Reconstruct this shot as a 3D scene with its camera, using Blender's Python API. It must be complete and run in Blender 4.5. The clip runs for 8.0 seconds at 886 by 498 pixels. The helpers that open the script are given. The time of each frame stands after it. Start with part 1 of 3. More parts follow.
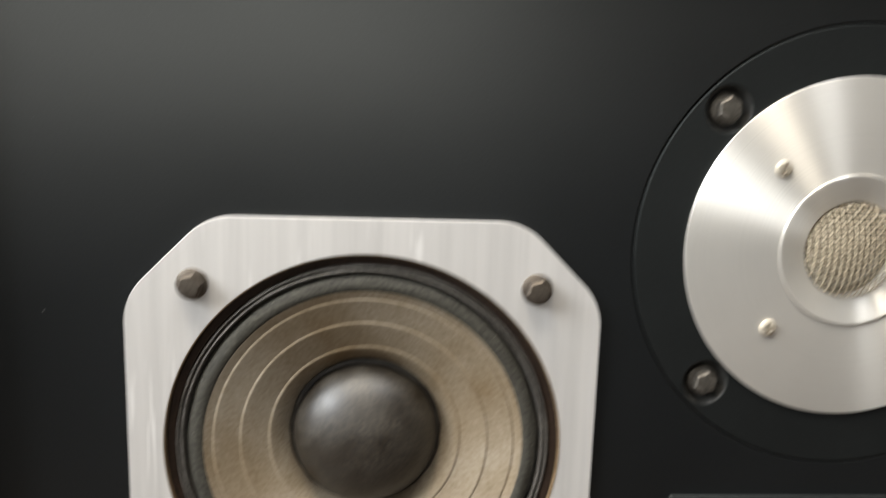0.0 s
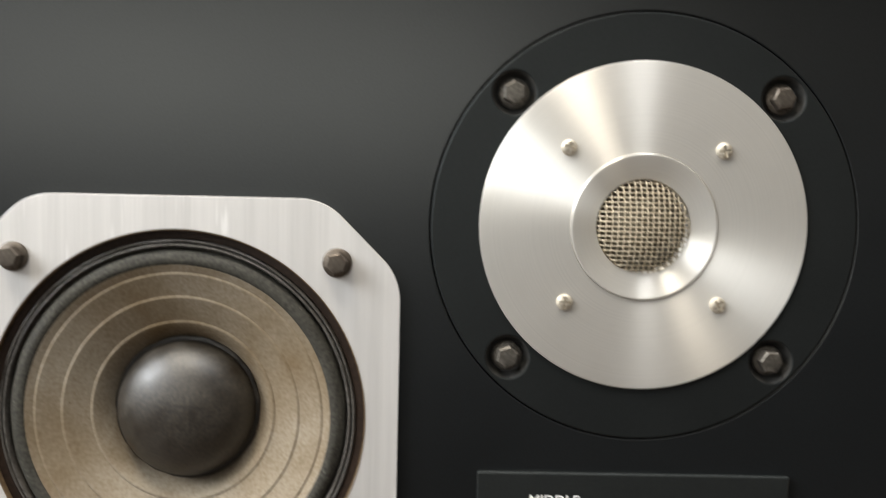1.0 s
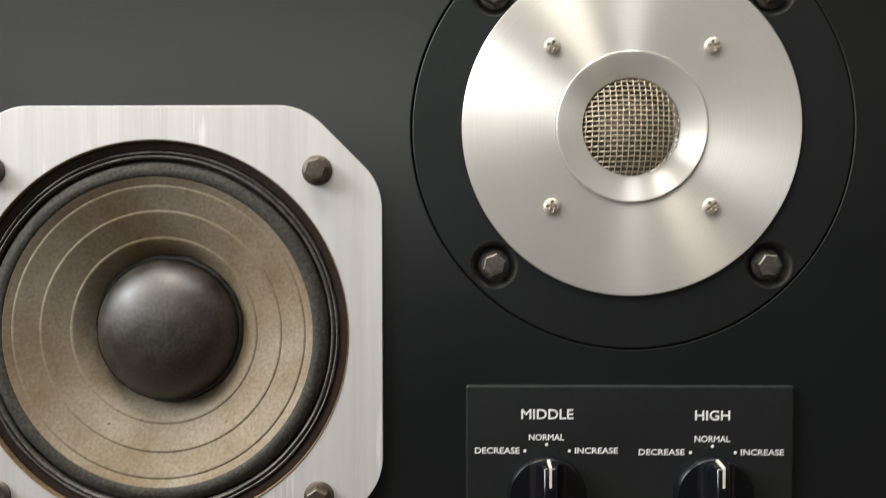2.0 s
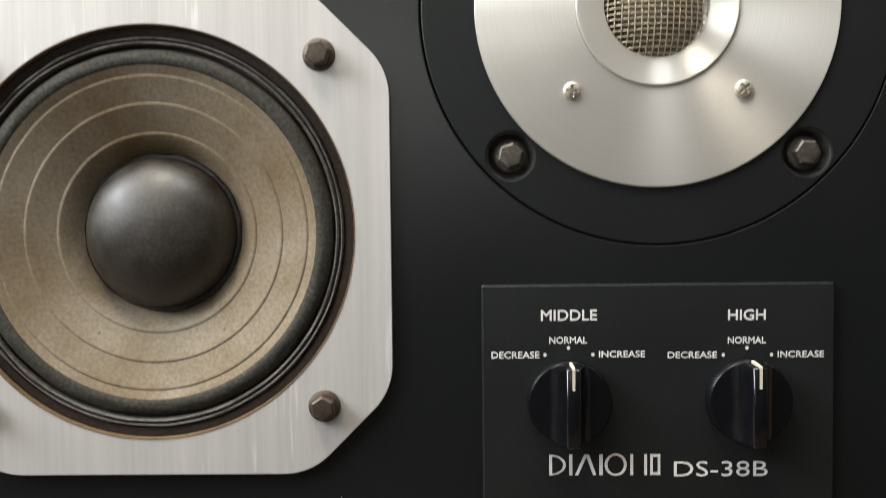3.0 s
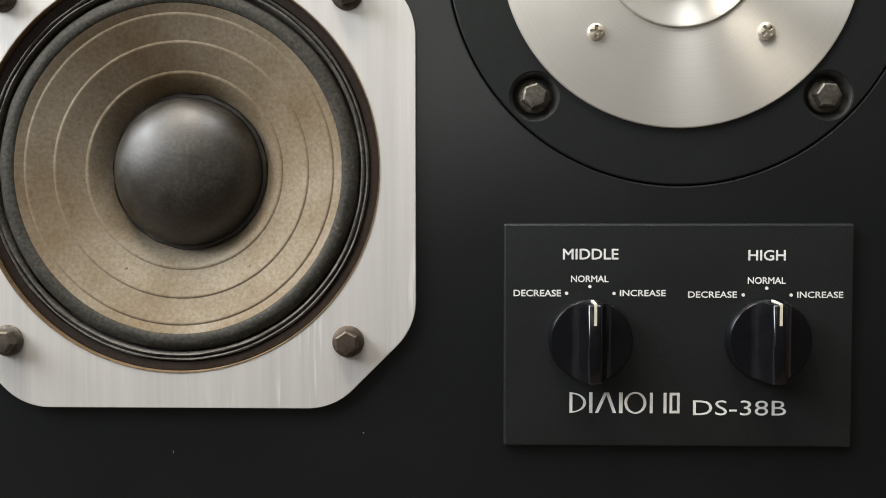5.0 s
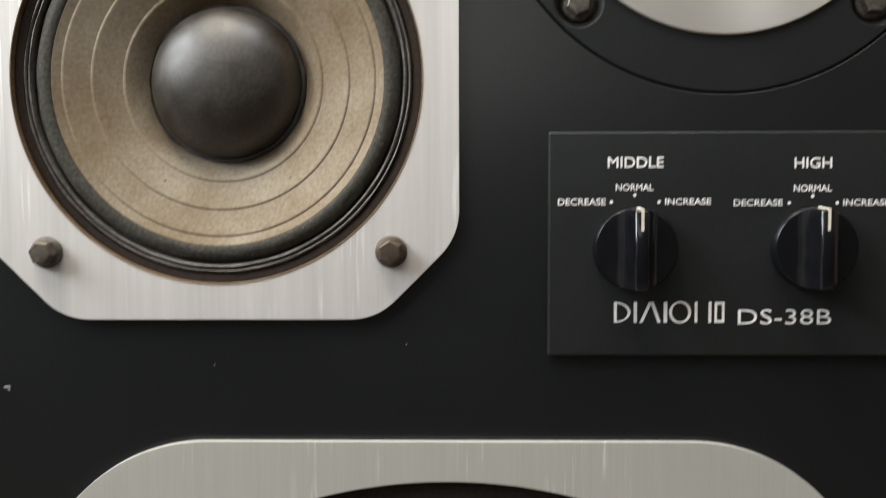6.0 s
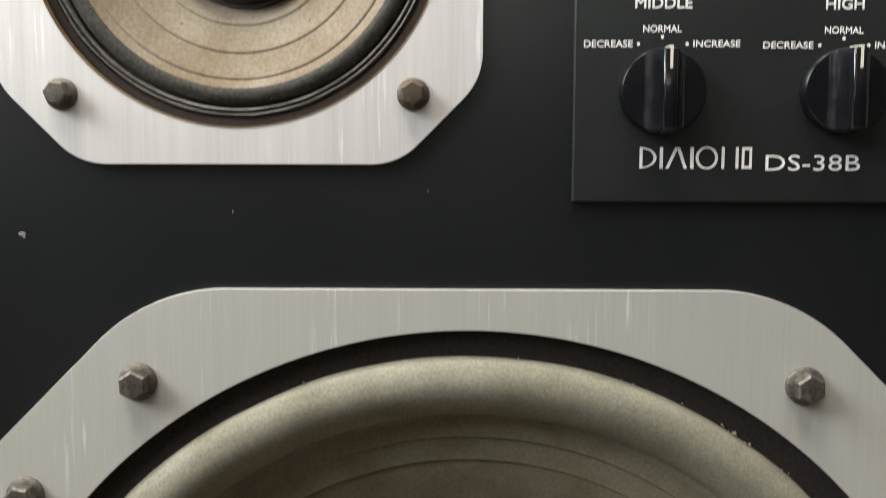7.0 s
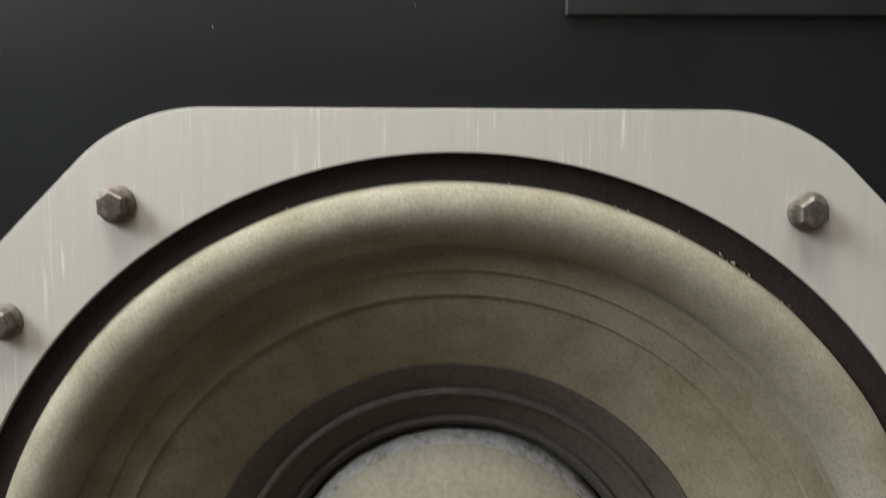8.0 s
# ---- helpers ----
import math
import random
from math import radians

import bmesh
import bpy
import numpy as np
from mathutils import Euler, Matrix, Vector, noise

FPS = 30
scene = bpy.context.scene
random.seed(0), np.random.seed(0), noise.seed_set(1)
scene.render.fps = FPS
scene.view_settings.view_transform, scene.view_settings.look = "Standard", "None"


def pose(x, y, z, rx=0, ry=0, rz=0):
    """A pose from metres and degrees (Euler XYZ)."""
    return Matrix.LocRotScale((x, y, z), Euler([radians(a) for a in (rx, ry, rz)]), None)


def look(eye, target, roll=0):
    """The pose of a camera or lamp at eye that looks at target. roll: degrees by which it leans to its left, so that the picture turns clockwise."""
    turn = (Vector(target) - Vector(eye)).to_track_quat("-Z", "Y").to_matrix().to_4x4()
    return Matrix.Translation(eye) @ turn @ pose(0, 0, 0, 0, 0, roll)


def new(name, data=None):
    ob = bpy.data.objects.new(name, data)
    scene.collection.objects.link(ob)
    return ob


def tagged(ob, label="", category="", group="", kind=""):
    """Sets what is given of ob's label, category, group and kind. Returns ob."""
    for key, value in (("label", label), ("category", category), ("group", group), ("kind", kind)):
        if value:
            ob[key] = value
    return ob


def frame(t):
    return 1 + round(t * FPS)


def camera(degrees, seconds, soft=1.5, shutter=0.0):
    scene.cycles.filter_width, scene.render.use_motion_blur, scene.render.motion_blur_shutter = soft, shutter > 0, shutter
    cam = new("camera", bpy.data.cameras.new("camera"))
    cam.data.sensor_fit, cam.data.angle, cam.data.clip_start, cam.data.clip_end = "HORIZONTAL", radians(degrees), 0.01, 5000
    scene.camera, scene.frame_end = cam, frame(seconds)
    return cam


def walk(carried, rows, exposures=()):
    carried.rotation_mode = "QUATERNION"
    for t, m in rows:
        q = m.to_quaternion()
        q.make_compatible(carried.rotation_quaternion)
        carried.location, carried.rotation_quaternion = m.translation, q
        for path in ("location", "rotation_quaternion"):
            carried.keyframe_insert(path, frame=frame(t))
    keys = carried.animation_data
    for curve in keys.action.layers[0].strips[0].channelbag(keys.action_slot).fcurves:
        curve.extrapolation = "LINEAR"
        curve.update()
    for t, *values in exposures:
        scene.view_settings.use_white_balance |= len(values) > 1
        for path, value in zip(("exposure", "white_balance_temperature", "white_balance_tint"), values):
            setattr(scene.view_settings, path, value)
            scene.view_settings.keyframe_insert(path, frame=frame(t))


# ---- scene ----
cam = camera(54.0, 8.0, soft=0.85, shutter=0.5)
PATH = [
    (0, (0.0065, -0.2556, 0.5912), (0.1344, 1.7065, 0.2257), 1.80),
    (0.2, (0.0264, -0.2585, 0.6027), (0.1111, 1.7060, 0.2377), 1.52),
    (0.5, (0.0569, -0.2703, 0.5908), (0.0871, 1.7169, 0.3668), 1.18),
    (1, (0.0812, -0.2783, 0.5577), (0.1105, 1.7160, 0.4107), 1.28),
    (1.5, (0.1031, -0.2754, 0.5386), (0.0790, 1.7222, 0.4451), 0.73),
    (1.7, (0.0992, -0.2750, 0.5297), (0.0813, 1.7235, 0.4535), 0.20),
    (2.8, (0.0915, -0.2587, 0.4914), (0.0443, 1.7397, 0.4275), -0.59),
    (3, (0.0915, -0.2549, 0.4861), (0.0560, 1.7431, 0.4041), -0.63),
    (3.5, (0.0949, -0.2484, 0.4714), (0.0499, 1.7485, 0.3691), -0.87),
    (4, (0.0932, -0.2482, 0.4637), (0.0306, 1.7486, 0.3677), -0.58),
    (5.3, (0.0824, -0.2606, 0.4678), (0.0416, 1.7376, 0.3939), 0.17),
    (5.5, (0.0796, -0.2603, 0.4638), (0.0419, 1.7380, 0.3899), 0.20),
    (6, (0.0716, -0.2581, 0.4453), (0.0363, 1.7384, 0.3318), -0.16),
    (6.5, (0.0615, -0.2576, 0.4294), (0.0356, 1.7357, 0.2675), -0.18),
    (7, (0.0641, -0.2566, 0.4072), (0.0358, 1.7358, 0.2345), 0.14),
    (7.5, (0.0630, -0.2537, 0.3833), (0.0328, 1.7383, 0.2064), 0.26),
    (8, (0.0728, -0.2513, 0.3637), (0.0056, 1.7326, 0.1198), 0.41),
]
walk(cam, [(t, look(*v)) for t, *v in PATH], exposures=[(0.0, 0.15), (1.7, 0.0), (2.8, -0.10), (4.2, 0.0), (5.5, -0.03), (7.0, 0.22), (7.5, 0.22), (8.0, 0.42)])

# ---- daylight: sky outside, lamps in the two window openings; two added overhead lamps ----
world = bpy.data.worlds.new("sky")
scene.world = world
world.use_nodes = True
wn = world.node_tree
sky = wn.nodes.new("ShaderNodeTexSky")
sky.sky_type, sky.sun_disc = "NISHITA", False
sky.sun_elevation, sky.sun_rotation = radians(40), radians(120)
wn.links.new(sky.outputs[0], wn.nodes["Background"].inputs["Color"])
wn.nodes["Background"].inputs["Strength"].default_value = 0.1


def area_lamp(name, eye, target, w, h, watts, colour):
    lamp = bpy.data.lights.new(name, "AREA")
    lamp.shape, lamp.size, lamp.size_y, lamp.energy, lamp.color = "RECTANGLE", w, h, watts, colour
    ob = new(name, lamp)
    ob.matrix_world = look(eye, target)
    return ob


area_lamp("side_window_light", (-1.54, -0.60, 1.57), (0.0, -0.50, 1.1), 1.4, 1.05, 90, (0.93, 0.96, 0.985))
# Added lamp in an unseen rear opening, sized for the glow on the baffle.
area_lamp("rear_window_light", (-0.58, -2.52, 0.86), (-0.3, 0.0, 0.8), 1.95, 0.46, 8.5, (1.0, 0.96, 0.89))
# Unseen overhead lamps, added for top light and the disc's two streaks.
area_lamp("warm_tube_light", (-0.36, -0.55, 2.30), (-0.36, -0.55, 0.0), 0.50, 0.9, 43, (1.0, 0.91, 0.78))
area_lamp("cool_tube_light", (0.50, -0.55, 2.30), (0.50, -0.55, 0.0), 0.36, 0.9, 17, (0.97, 0.985, 1.0))


# ---- materials ----
def base_material(name, rough, metal=0.0, spec=0.5):
    m = bpy.data.materials.new(name)
    m.use_nodes = True
    b = m.node_tree.nodes["Principled BSDF"]
    b.inputs["Roughness"].default_value, b.inputs["Metallic"].default_value = rough, metal
    b.inputs["Specular IOR Level"].default_value = spec
    return m, m.node_tree, b


def coords(nt, scale=(1, 1, 1), rot=(0, 0, 0)):
    c, p = nt.nodes.new("ShaderNodeTexCoord"), nt.nodes.new("ShaderNodeMapping")
    p.inputs["Scale"].default_value, p.inputs["Rotation"].default_value = scale, rot
    nt.links.new(c.outputs["Object"], p.inputs["Vector"])
    return p.outputs["Vector"]


def noise_tex(nt, vec, scale, detail=3.0, rough=0.55):
    n = nt.nodes.new("ShaderNodeTexNoise")
    n.inputs["Scale"].default_value, n.inputs["Detail"].default_value, n.inputs["Roughness"].default_value = scale, detail, rough
    nt.links.new(vec, n.inputs["Vector"])
    return n.outputs["Fac"]


def ramp(nt, fac, stops):
    r = nt.nodes.new("ShaderNodeValToRGB")
    e = r.color_ramp.elements
    while len(e) < len(stops):
        e.new(0.5)
    for k, (pos, col) in zip(e, stops):
        k.position, k.color = pos, (*col, 1)
    nt.links.new(fac, r.inputs["Fac"])
    return r.outputs["Color"]


def mix(nt, a, b, fac=0.5, mode="MULTIPLY"):
    m = nt.nodes.new("ShaderNodeMix")
    m.data_type, m.blend_type = "RGBA", mode
    m.inputs["Factor"].default_value = fac
    nt.links.new(a, m.inputs["A"])
    nt.links.new(b, m.inputs["B"])
    return m.outputs["Result"]


def bump(nt, bsdf, fac, strength, dist):
    b = nt.nodes.new("ShaderNodeBump")
    b.inputs["Strength"].default_value, b.inputs["Distance"].default_value = strength, dist
    nt.links.new(fac, b.inputs["Height"])
    nt.links.new(b.outputs["Normal"], bsdf.inputs["Normal"])


def rough_range(nt, bsdf, fac, lo, hi):
    m = nt.nodes.new("ShaderNodeMapRange")
    m.inputs["From Min"].default_value, m.inputs["From Max"].default_value = 0.3, 0.7
    m.inputs["To Min"].default_value, m.inputs["To Max"].default_value = lo, hi
    nt.links.new(fac, m.inputs["Value"])
    nt.links.new(m.outputs["Result"], bsdf.inputs["Roughness"])


def grained(name, dark, light, rough, metal=0.0, fine=900, broad=25, depth=0.00008, strength=0.5, stretch=(1, 1, 1), spec=0.5, spread=0.08, specks=None, stain=(0.82, 0.82, 0.82), tint=None):
    """A surface with fine grain, broad stains, relief and a varying gloss."""
    m, nt, b = base_material(name, rough, metal, spec)
    if tint:
        b.inputs["Specular Tint"].default_value = (*tint, 1)
    v = coords(nt, stretch)
    f, g = noise_tex(nt, v, fine), noise_tex(nt, v, broad, 4)
    col = mix(nt, ramp(nt, f, [(0.3, dark), (0.7, light)]), ramp(nt, g, [(0.32, stain), (0.62, (1, 1, 1))]), 1.0)
    if specks:
        dust = ramp(nt, noise_tex(nt, coords(nt), specks[1], 1), [(specks[2], (0, 0, 0)), (specks[2] + 0.02, (1, 1, 1))])
        m2 = nt.nodes.new("ShaderNodeMix")
        m2.data_type = "RGBA"
        nt.links.new(dust, m2.inputs["Factor"])
        nt.links.new(col, m2.inputs["A"])
        m2.inputs["B"].default_value = (*specks[0], 1)
        col = m2.outputs["Result"]
    nt.links.new(col, b.inputs["Base Color"])
    rough_range(nt, b, g, rough - spread, rough + spread)
    bump(nt, b, f, strength, depth)
    return m


def brushed(name, colour, rough, straight=True, aniso=0.75, metal=1.0, streak=0.90):
    """Aluminium, brushed in straight upright lines or turned in circles."""
    m, nt, b = base_material(name, rough, metal)
    if straight:
        v = coords(nt, (1, 0.018, 1))
        f, g = noise_tex(nt, v, 1500, 2), noise_tex(nt, v, 170, 5, 0.65)
    else:
        c = nt.nodes.new("ShaderNodeTexCoord")
        xyz, com = nt.nodes.new("ShaderNodeSeparateXYZ"), nt.nodes.new("ShaderNodeCombineXYZ")
        nt.links.new(c.outputs["Object"], xyz.inputs[0])
        com.inputs[2].default_value = 0
        nt.links.new(xyz.outputs[0], com.inputs[0])
        nt.links.new(xyz.outputs[1], com.inputs[1])
        length = nt.nodes.new("ShaderNodeVectorMath")
        length.operation = "LENGTH"
        nt.links.new(com.outputs[0], length.inputs[0])
        com2 = nt.nodes.new("ShaderNodeCombineXYZ")
        nt.links.new(length.outputs["Value"], com2.inputs[0])
        f = noise_tex(nt, com2.outputs[0], 1900, 3)
        g = noise_tex(nt, coords(nt), 60, 4)
    d = tuple(k * (streak if straight else 0.97) for k in colour)
    col = mix(nt, ramp(nt, g, [(0.3, d), (0.62, colour)]), ramp(nt, f, [(0.3, (0.95, 0.95, 0.95) if straight else (0.925, 0.925, 0.925)), (0.7, (1, 1, 1))]), 1.0)
    if straight:
        line = ramp(nt, noise_tex(nt, coords(nt, (1, 0.045, 1)), 800, 1), [(0.58, (0, 0, 0)), (0.70, (1, 1, 1))])
        where = ramp(nt, noise_tex(nt, coords(nt, (1, 0.5, 1)), 36, 2), [(0.52, (0, 0, 0)), (0.66, (1, 1, 1))])
        col = mix(nt, col, mix(nt, line, where, 1.0), 0.24, "ADD")
    nt.links.new(col, b.inputs["Base Color"])
    rough_range(nt, b, g, rough + 0.02, rough - 0.02)
    tan = nt.nodes.new("ShaderNodeTangent")
    tan.direction_type, tan.axis = "RADIAL", "Z" if not straight else "X"
    b.inputs["Anisotropic"].default_value, b.inputs["Anisotropic Rotation"].default_value = aniso, 0.25
    if not straight:
        nt.links.new(tan.outputs[0], b.inputs["Tangent"])
    else:
        b.inputs["Anisotropic"].default_value = 0.0
    bump(nt, b, f, 0.25, 0.00003)
    return m


BLACK_VINYL = grained("black_satin_paint", (0.0034, 0.0040, 0.0045), (0.0095, 0.0106, 0.0114), 0.32, fine=1400, broad=14, depth=0.00005, strength=0.4, spec=0.7, spread=0.015, specks=((0.2, 0.2, 0.2), 420, 0.83), tint=(0.97, 1.0, 0.98))
BLACK_CAST = grained("black_cast_flange", (0.0036, 0.0042, 0.0044), (0.0068, 0.0076, 0.0079), 0.52, fine=1100, broad=30, depth=0.00005, strength=0.35, spread=0.02, spec=0.42, tint=(0.92, 1.0, 0.98))
PANEL_BLACK = grained("black_panel", (0.0082, 0.0092, 0.0091), (0.0168, 0.0185, 0.0182), 0.36, fine=1800, broad=22, depth=0.0001, strength=0.6, spread=0.02, spec=0.65, tint=(0.92, 1.0, 0.99))
PLATE = brushed("upright_brushed_aluminium", (0.74, 0.72, 0.695), 0.5, metal=0.45, streak=0.85)
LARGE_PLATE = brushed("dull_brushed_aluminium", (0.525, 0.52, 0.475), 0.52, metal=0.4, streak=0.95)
DISC = brushed("turned_aluminium", (0.86, 0.83, 0.77), 0.43, straight=False, aniso=0.96, metal=0.66)
BOLT = grained("blackened_steel", (0.088, 0.080, 0.068), (0.20, 0.183, 0.158), 0.55, metal=0.8, fine=700, broad=260, depth=0.00003, strength=0.6, spread=0.12)


def rusted(m, rust):
    """Gives each object with this material its own share of brown rust."""
    nt = m.node_tree
    b = nt.nodes["Principled BSDF"]
    old = b.inputs["Base Color"].links[0].from_socket
    info, span, mx = nt.nodes.new("ShaderNodeObjectInfo"), nt.nodes.new("ShaderNodeMapRange"), nt.nodes.new("ShaderNodeMix")
    span.inputs["From Min"].default_value, span.inputs["To Max"].default_value = 0.35, 0.6
    mx.data_type = "RGBA"
    nt.links.new(info.outputs["Random"], span.inputs["Value"])
    nt.links.new(span.outputs["Result"], mx.inputs["Factor"])
    nt.links.new(old, mx.inputs["A"])
    mx.inputs["B"].default_value = (*rust, 1)
    nt.links.new(mx.outputs["Result"], b.inputs["Base Color"])


rusted(BOLT, (0.085, 0.056, 0.036))
SCREW = grained("nickel_screw", (0.55, 0.49, 0.39), (0.72, 0.66, 0.55), 0.42, metal=0.55, fine=900, broad=300)
MID_PAPER = grained("beige_paper_cone", (0.250, 0.206, 0.146), (0.345, 0.300, 0.236), 0.85, fine=900, broad=20, depth=0.00006, strength=0.5, spec=0.2, specks=((0.13, 0.095, 0.06), 420, 0.79), stain=(0.54, 0.44, 0.30))
CAP_FELT = grained("dark_coated_cap", (0.010, 0.0074, 0.0045), (0.046, 0.0375, 0.0255), 0.50, fine=900, broad=110, depth=0.00007, strength=0.7, spec=0.85, spread=0.10, stain=(0.45, 0.38, 0.30))
BROWN_RING = grained("brown_gasket", (0.014, 0.0080, 0.0052), (0.034, 0.0205, 0.0130), 0.6, fine=700, broad=90, depth=0.00006, spec=0.25)
LINER = grained("tan_board_edge", (0.10, 0.062, 0.03), (0.2, 0.135, 0.07), 0.7, fine=700, broad=120, depth=0.00004)
RUBBER = grained("dark_glued_rim", (0.042, 0.038, 0.033), (0.115, 0.105, 0.092), 0.55, fine=900, broad=200, depth=0.00020, strength=1.0, spec=0.5, spread=0.12)
FOAM_DARK = grained("charcoal_foam_surround", (0.030, 0.0287, 0.0235), (0.074, 0.070, 0.057), 0.7, fine=900, broad=120, depth=0.00014, strength=0.9, spec=0.25, specks=((0.12, 0.112, 0.098), 700, 0.74))
GASKET = grained("dark_felt_gasket", (0.014, 0.0108, 0.0098), (0.029, 0.0225, 0.0205), 0.8, fine=800, broad=120, depth=0.00005, strength=0.5, spec=0.2, specks=((0.09, 0.075, 0.06), 420, 0.81))
ROLL = grained("grey_foam_roll", (0.178, 0.170, 0.130), (0.262, 0.250, 0.197), 0.85, fine=1100, broad=70, depth=0.00006, strength=0.6, spec=0.15, stain=(0.78, 0.77, 0.72))
WOOFER_PAPER = grained("olive_paper_cone", (0.170, 0.154, 0.107), (0.238, 0.218, 0.156), 0.8, fine=900, broad=75, depth=0.00005, strength=0.5, spec=0.25, stain=(0.76, 0.75, 0.68))
WOOFER_DARK = grained("dark_coated_paper", (0.050, 0.047, 0.039), (0.082, 0.077, 0.065), 0.65, fine=500, broad=60, depth=0.00003, strength=0.4, spec=0.35)
WOOFER_CAP = grained("beige_paper_cap", (0.215, 0.2, 0.148), (0.285, 0.268, 0.204), 0.75, fine=500, broad=60, depth=0.00004)
GLUE = grained("glossy_glue", (0.20, 0.197, 0.19), (0.36, 0.355, 0.345), 0.30, fine=420, broad=160, depth=0.0002, strength=0.5, spec=0.8)
KNOB = grained("black_gloss_plastic", (0.0035, 0.0037, 0.005), (0.006, 0.0064, 0.008), 0.2, fine=1500, broad=120, depth=0.00001, spec=0.75)
WHITE_PRINT = grained("white_print", (0.80, 0.80, 0.78), (0.88, 0.88, 0.86), 0.6, fine=1500, broad=200, depth=0.00001)
IVORY = grained("ivory_inlay", (0.7, 0.64, 0.52), (0.8, 0.74, 0.62), 0.5, fine=1500, broad=200, depth=0.00001)
WIRE = grained("beige_brass_wire", (0.50, 0.42, 0.30), (0.64, 0.56, 0.42), 0.55, metal=0.15, fine=1500, broad=300)
DIAPHRAGM = grained("dark_soft_dome", (0.085, 0.072, 0.05), (0.15, 0.13, 0.09), 0.35, fine=900, broad=120)
# Lighter than the flange: light caught by the recess walls, put into colour.
RECESS = grained("worn_black_recess", (0.012, 0.012, 0.011), (0.034, 0.033, 0.030), 0.42, fine=700, broad=200, depth=0.00005, spec=0.8)
SOCKET = grained("grey_rubber_socket", (0.03, 0.03, 0.03), (0.055, 0.054, 0.052), 0.38, fine=900, broad=200, depth=0.00005, spec=0.7)
CHIP = grained("bare_chip", (0.16, 0.16, 0.155), (0.36, 0.355, 0.34), 0.7, fine=1500, broad=400)
LOW_WALL_GREY = grained("slate_grey_panelling", (0.040, 0.043, 0.049), (0.072, 0.077, 0.086), 0.6, fine=60, broad=3, depth=0.0005, stretch=(1, 1, 0.08))
WALNUT = grained("walnut_veneer", (0.09, 0.045, 0.022), (0.2, 0.11, 0.055), 0.45, fine=140, broad=9, depth=0.0002, stretch=(1, 1, 0.08))
PLASTER = grained("warm_plaster", (0.150, 0.136, 0.117), (0.200, 0.183, 0.160), 0.85, fine=200, broad=2, depth=0.0004)
CEILING = grained("white_ceiling", (0.56, 0.55, 0.53), (0.64, 0.63, 0.61), 0.9, fine=200, broad=2, depth=0.0004)
FLOOR = grained("brown_floorboards", (0.046, 0.031, 0.020), (0.088, 0.060, 0.039), 0.5, fine=40, broad=3, depth=0.0005, stretch=(0.08, 1, 1))
FRAME_WHITE = grained("white_window_paint", (0.74, 0.74, 0.72), (0.82, 0.82, 0.8), 0.45, fine=300, broad=8)


# ---- mesh helpers: local x right, y up, z out of the speaker's front ----
def part(name, bm, material, parent=None, label="", m=None, smooth=35):
    bmesh.ops.recalc_face_normals(bm, faces=bm.faces)
    me = bpy.data.meshes.new(name)
    bm.to_mesh(me)
    bm.free()
    me.materials.append(material)
    if smooth:
        me.shade_smooth()
        me.set_sharp_from_angle(angle=radians(smooth))
    ob = new(name, me)
    if parent:
        ob.parent = parent
    if m is not None:
        ob.matrix_basis = m
    return tagged(ob, label) if label else ob


def same_mesh(ob, parent, m):
    o = new(ob.name.split(".")[0], ob.data)
    o.parent, o.matrix_basis = parent, m
    for key in ob.keys():
        o[key] = ob[key]
    return o


def lathe(rows, n=96, bm=None, wobble=0.0):
    """A turned form from rows (radius, height); a row of radius 0 closes it."""
    bm = bm or bmesh.new()
    last = None
    for k, (r, h) in enumerate(rows):
        if r == 0:
            ring = [bm.verts.new((0, 0, h))]
        else:
            ring = []
            for i in range(n):
                a = 2 * math.pi * i / n
                d = wobble * noise.noise((math.cos(a) * 6, math.sin(a) * 6, k * 0.7)) if wobble else 0
                ring.append(bm.verts.new(((r + d) * math.cos(a), (r + d) * math.sin(a), h + 0.5 * d)))
        if last:
            for i in range(n):
                j = (i + 1) % n
                if len(ring) == 1:
                    bm.faces.new((last[i], last[j], ring[0]))
                elif len(last) == 1:
                    bm.faces.new((last[0], ring[j], ring[i]))
                else:
                    bm.faces.new((last[i], last[j], ring[j], ring[i]))
        last = ring
    return bm


def circle_pts(cx, cy, r, n):
    return [(cx + r * math.cos(2 * math.pi * i / n), cy + r * math.sin(2 * math.pi * i / n)) for i in range(n)]


def pierced(outline, holes, z0, z1, bevel=0.0):
    """A plate with holes right through it, from z0 at the back to z1 at the front."""
    bm = bmesh.new()
    edges = []
    for loop in [outline] + holes:
        vs = [bm.verts.new((x, y, z0)) for x, y in loop]
        edges += [bm.edges.new((vs[i], vs[(i + 1) % len(vs)])) for i in range(len(vs))]
    bmesh.ops.triangle_fill(bm, use_beauty=True, use_dissolve=False, edges=edges)
    back = bm.faces[:]
    out = bmesh.ops.extrude_face_region(bm, geom=back)
    top = [g for g in out["geom"] if isinstance(g, bmesh.types.BMVert)]
    for v in top:
        v.co.z = z1
    if bevel:
        rim = [e for e in bm.edges if len(e.link_faces) == 2 and all(v in set(top) for v in e.verts)
               and any(abs(f.normal.z) < 0.5 for f in e.link_faces if not f.normal_update())]
        bmesh.ops.bevel(bm, geom=rim, offset=bevel, segments=2, affect="EDGES", profile=0.5)
    return bm


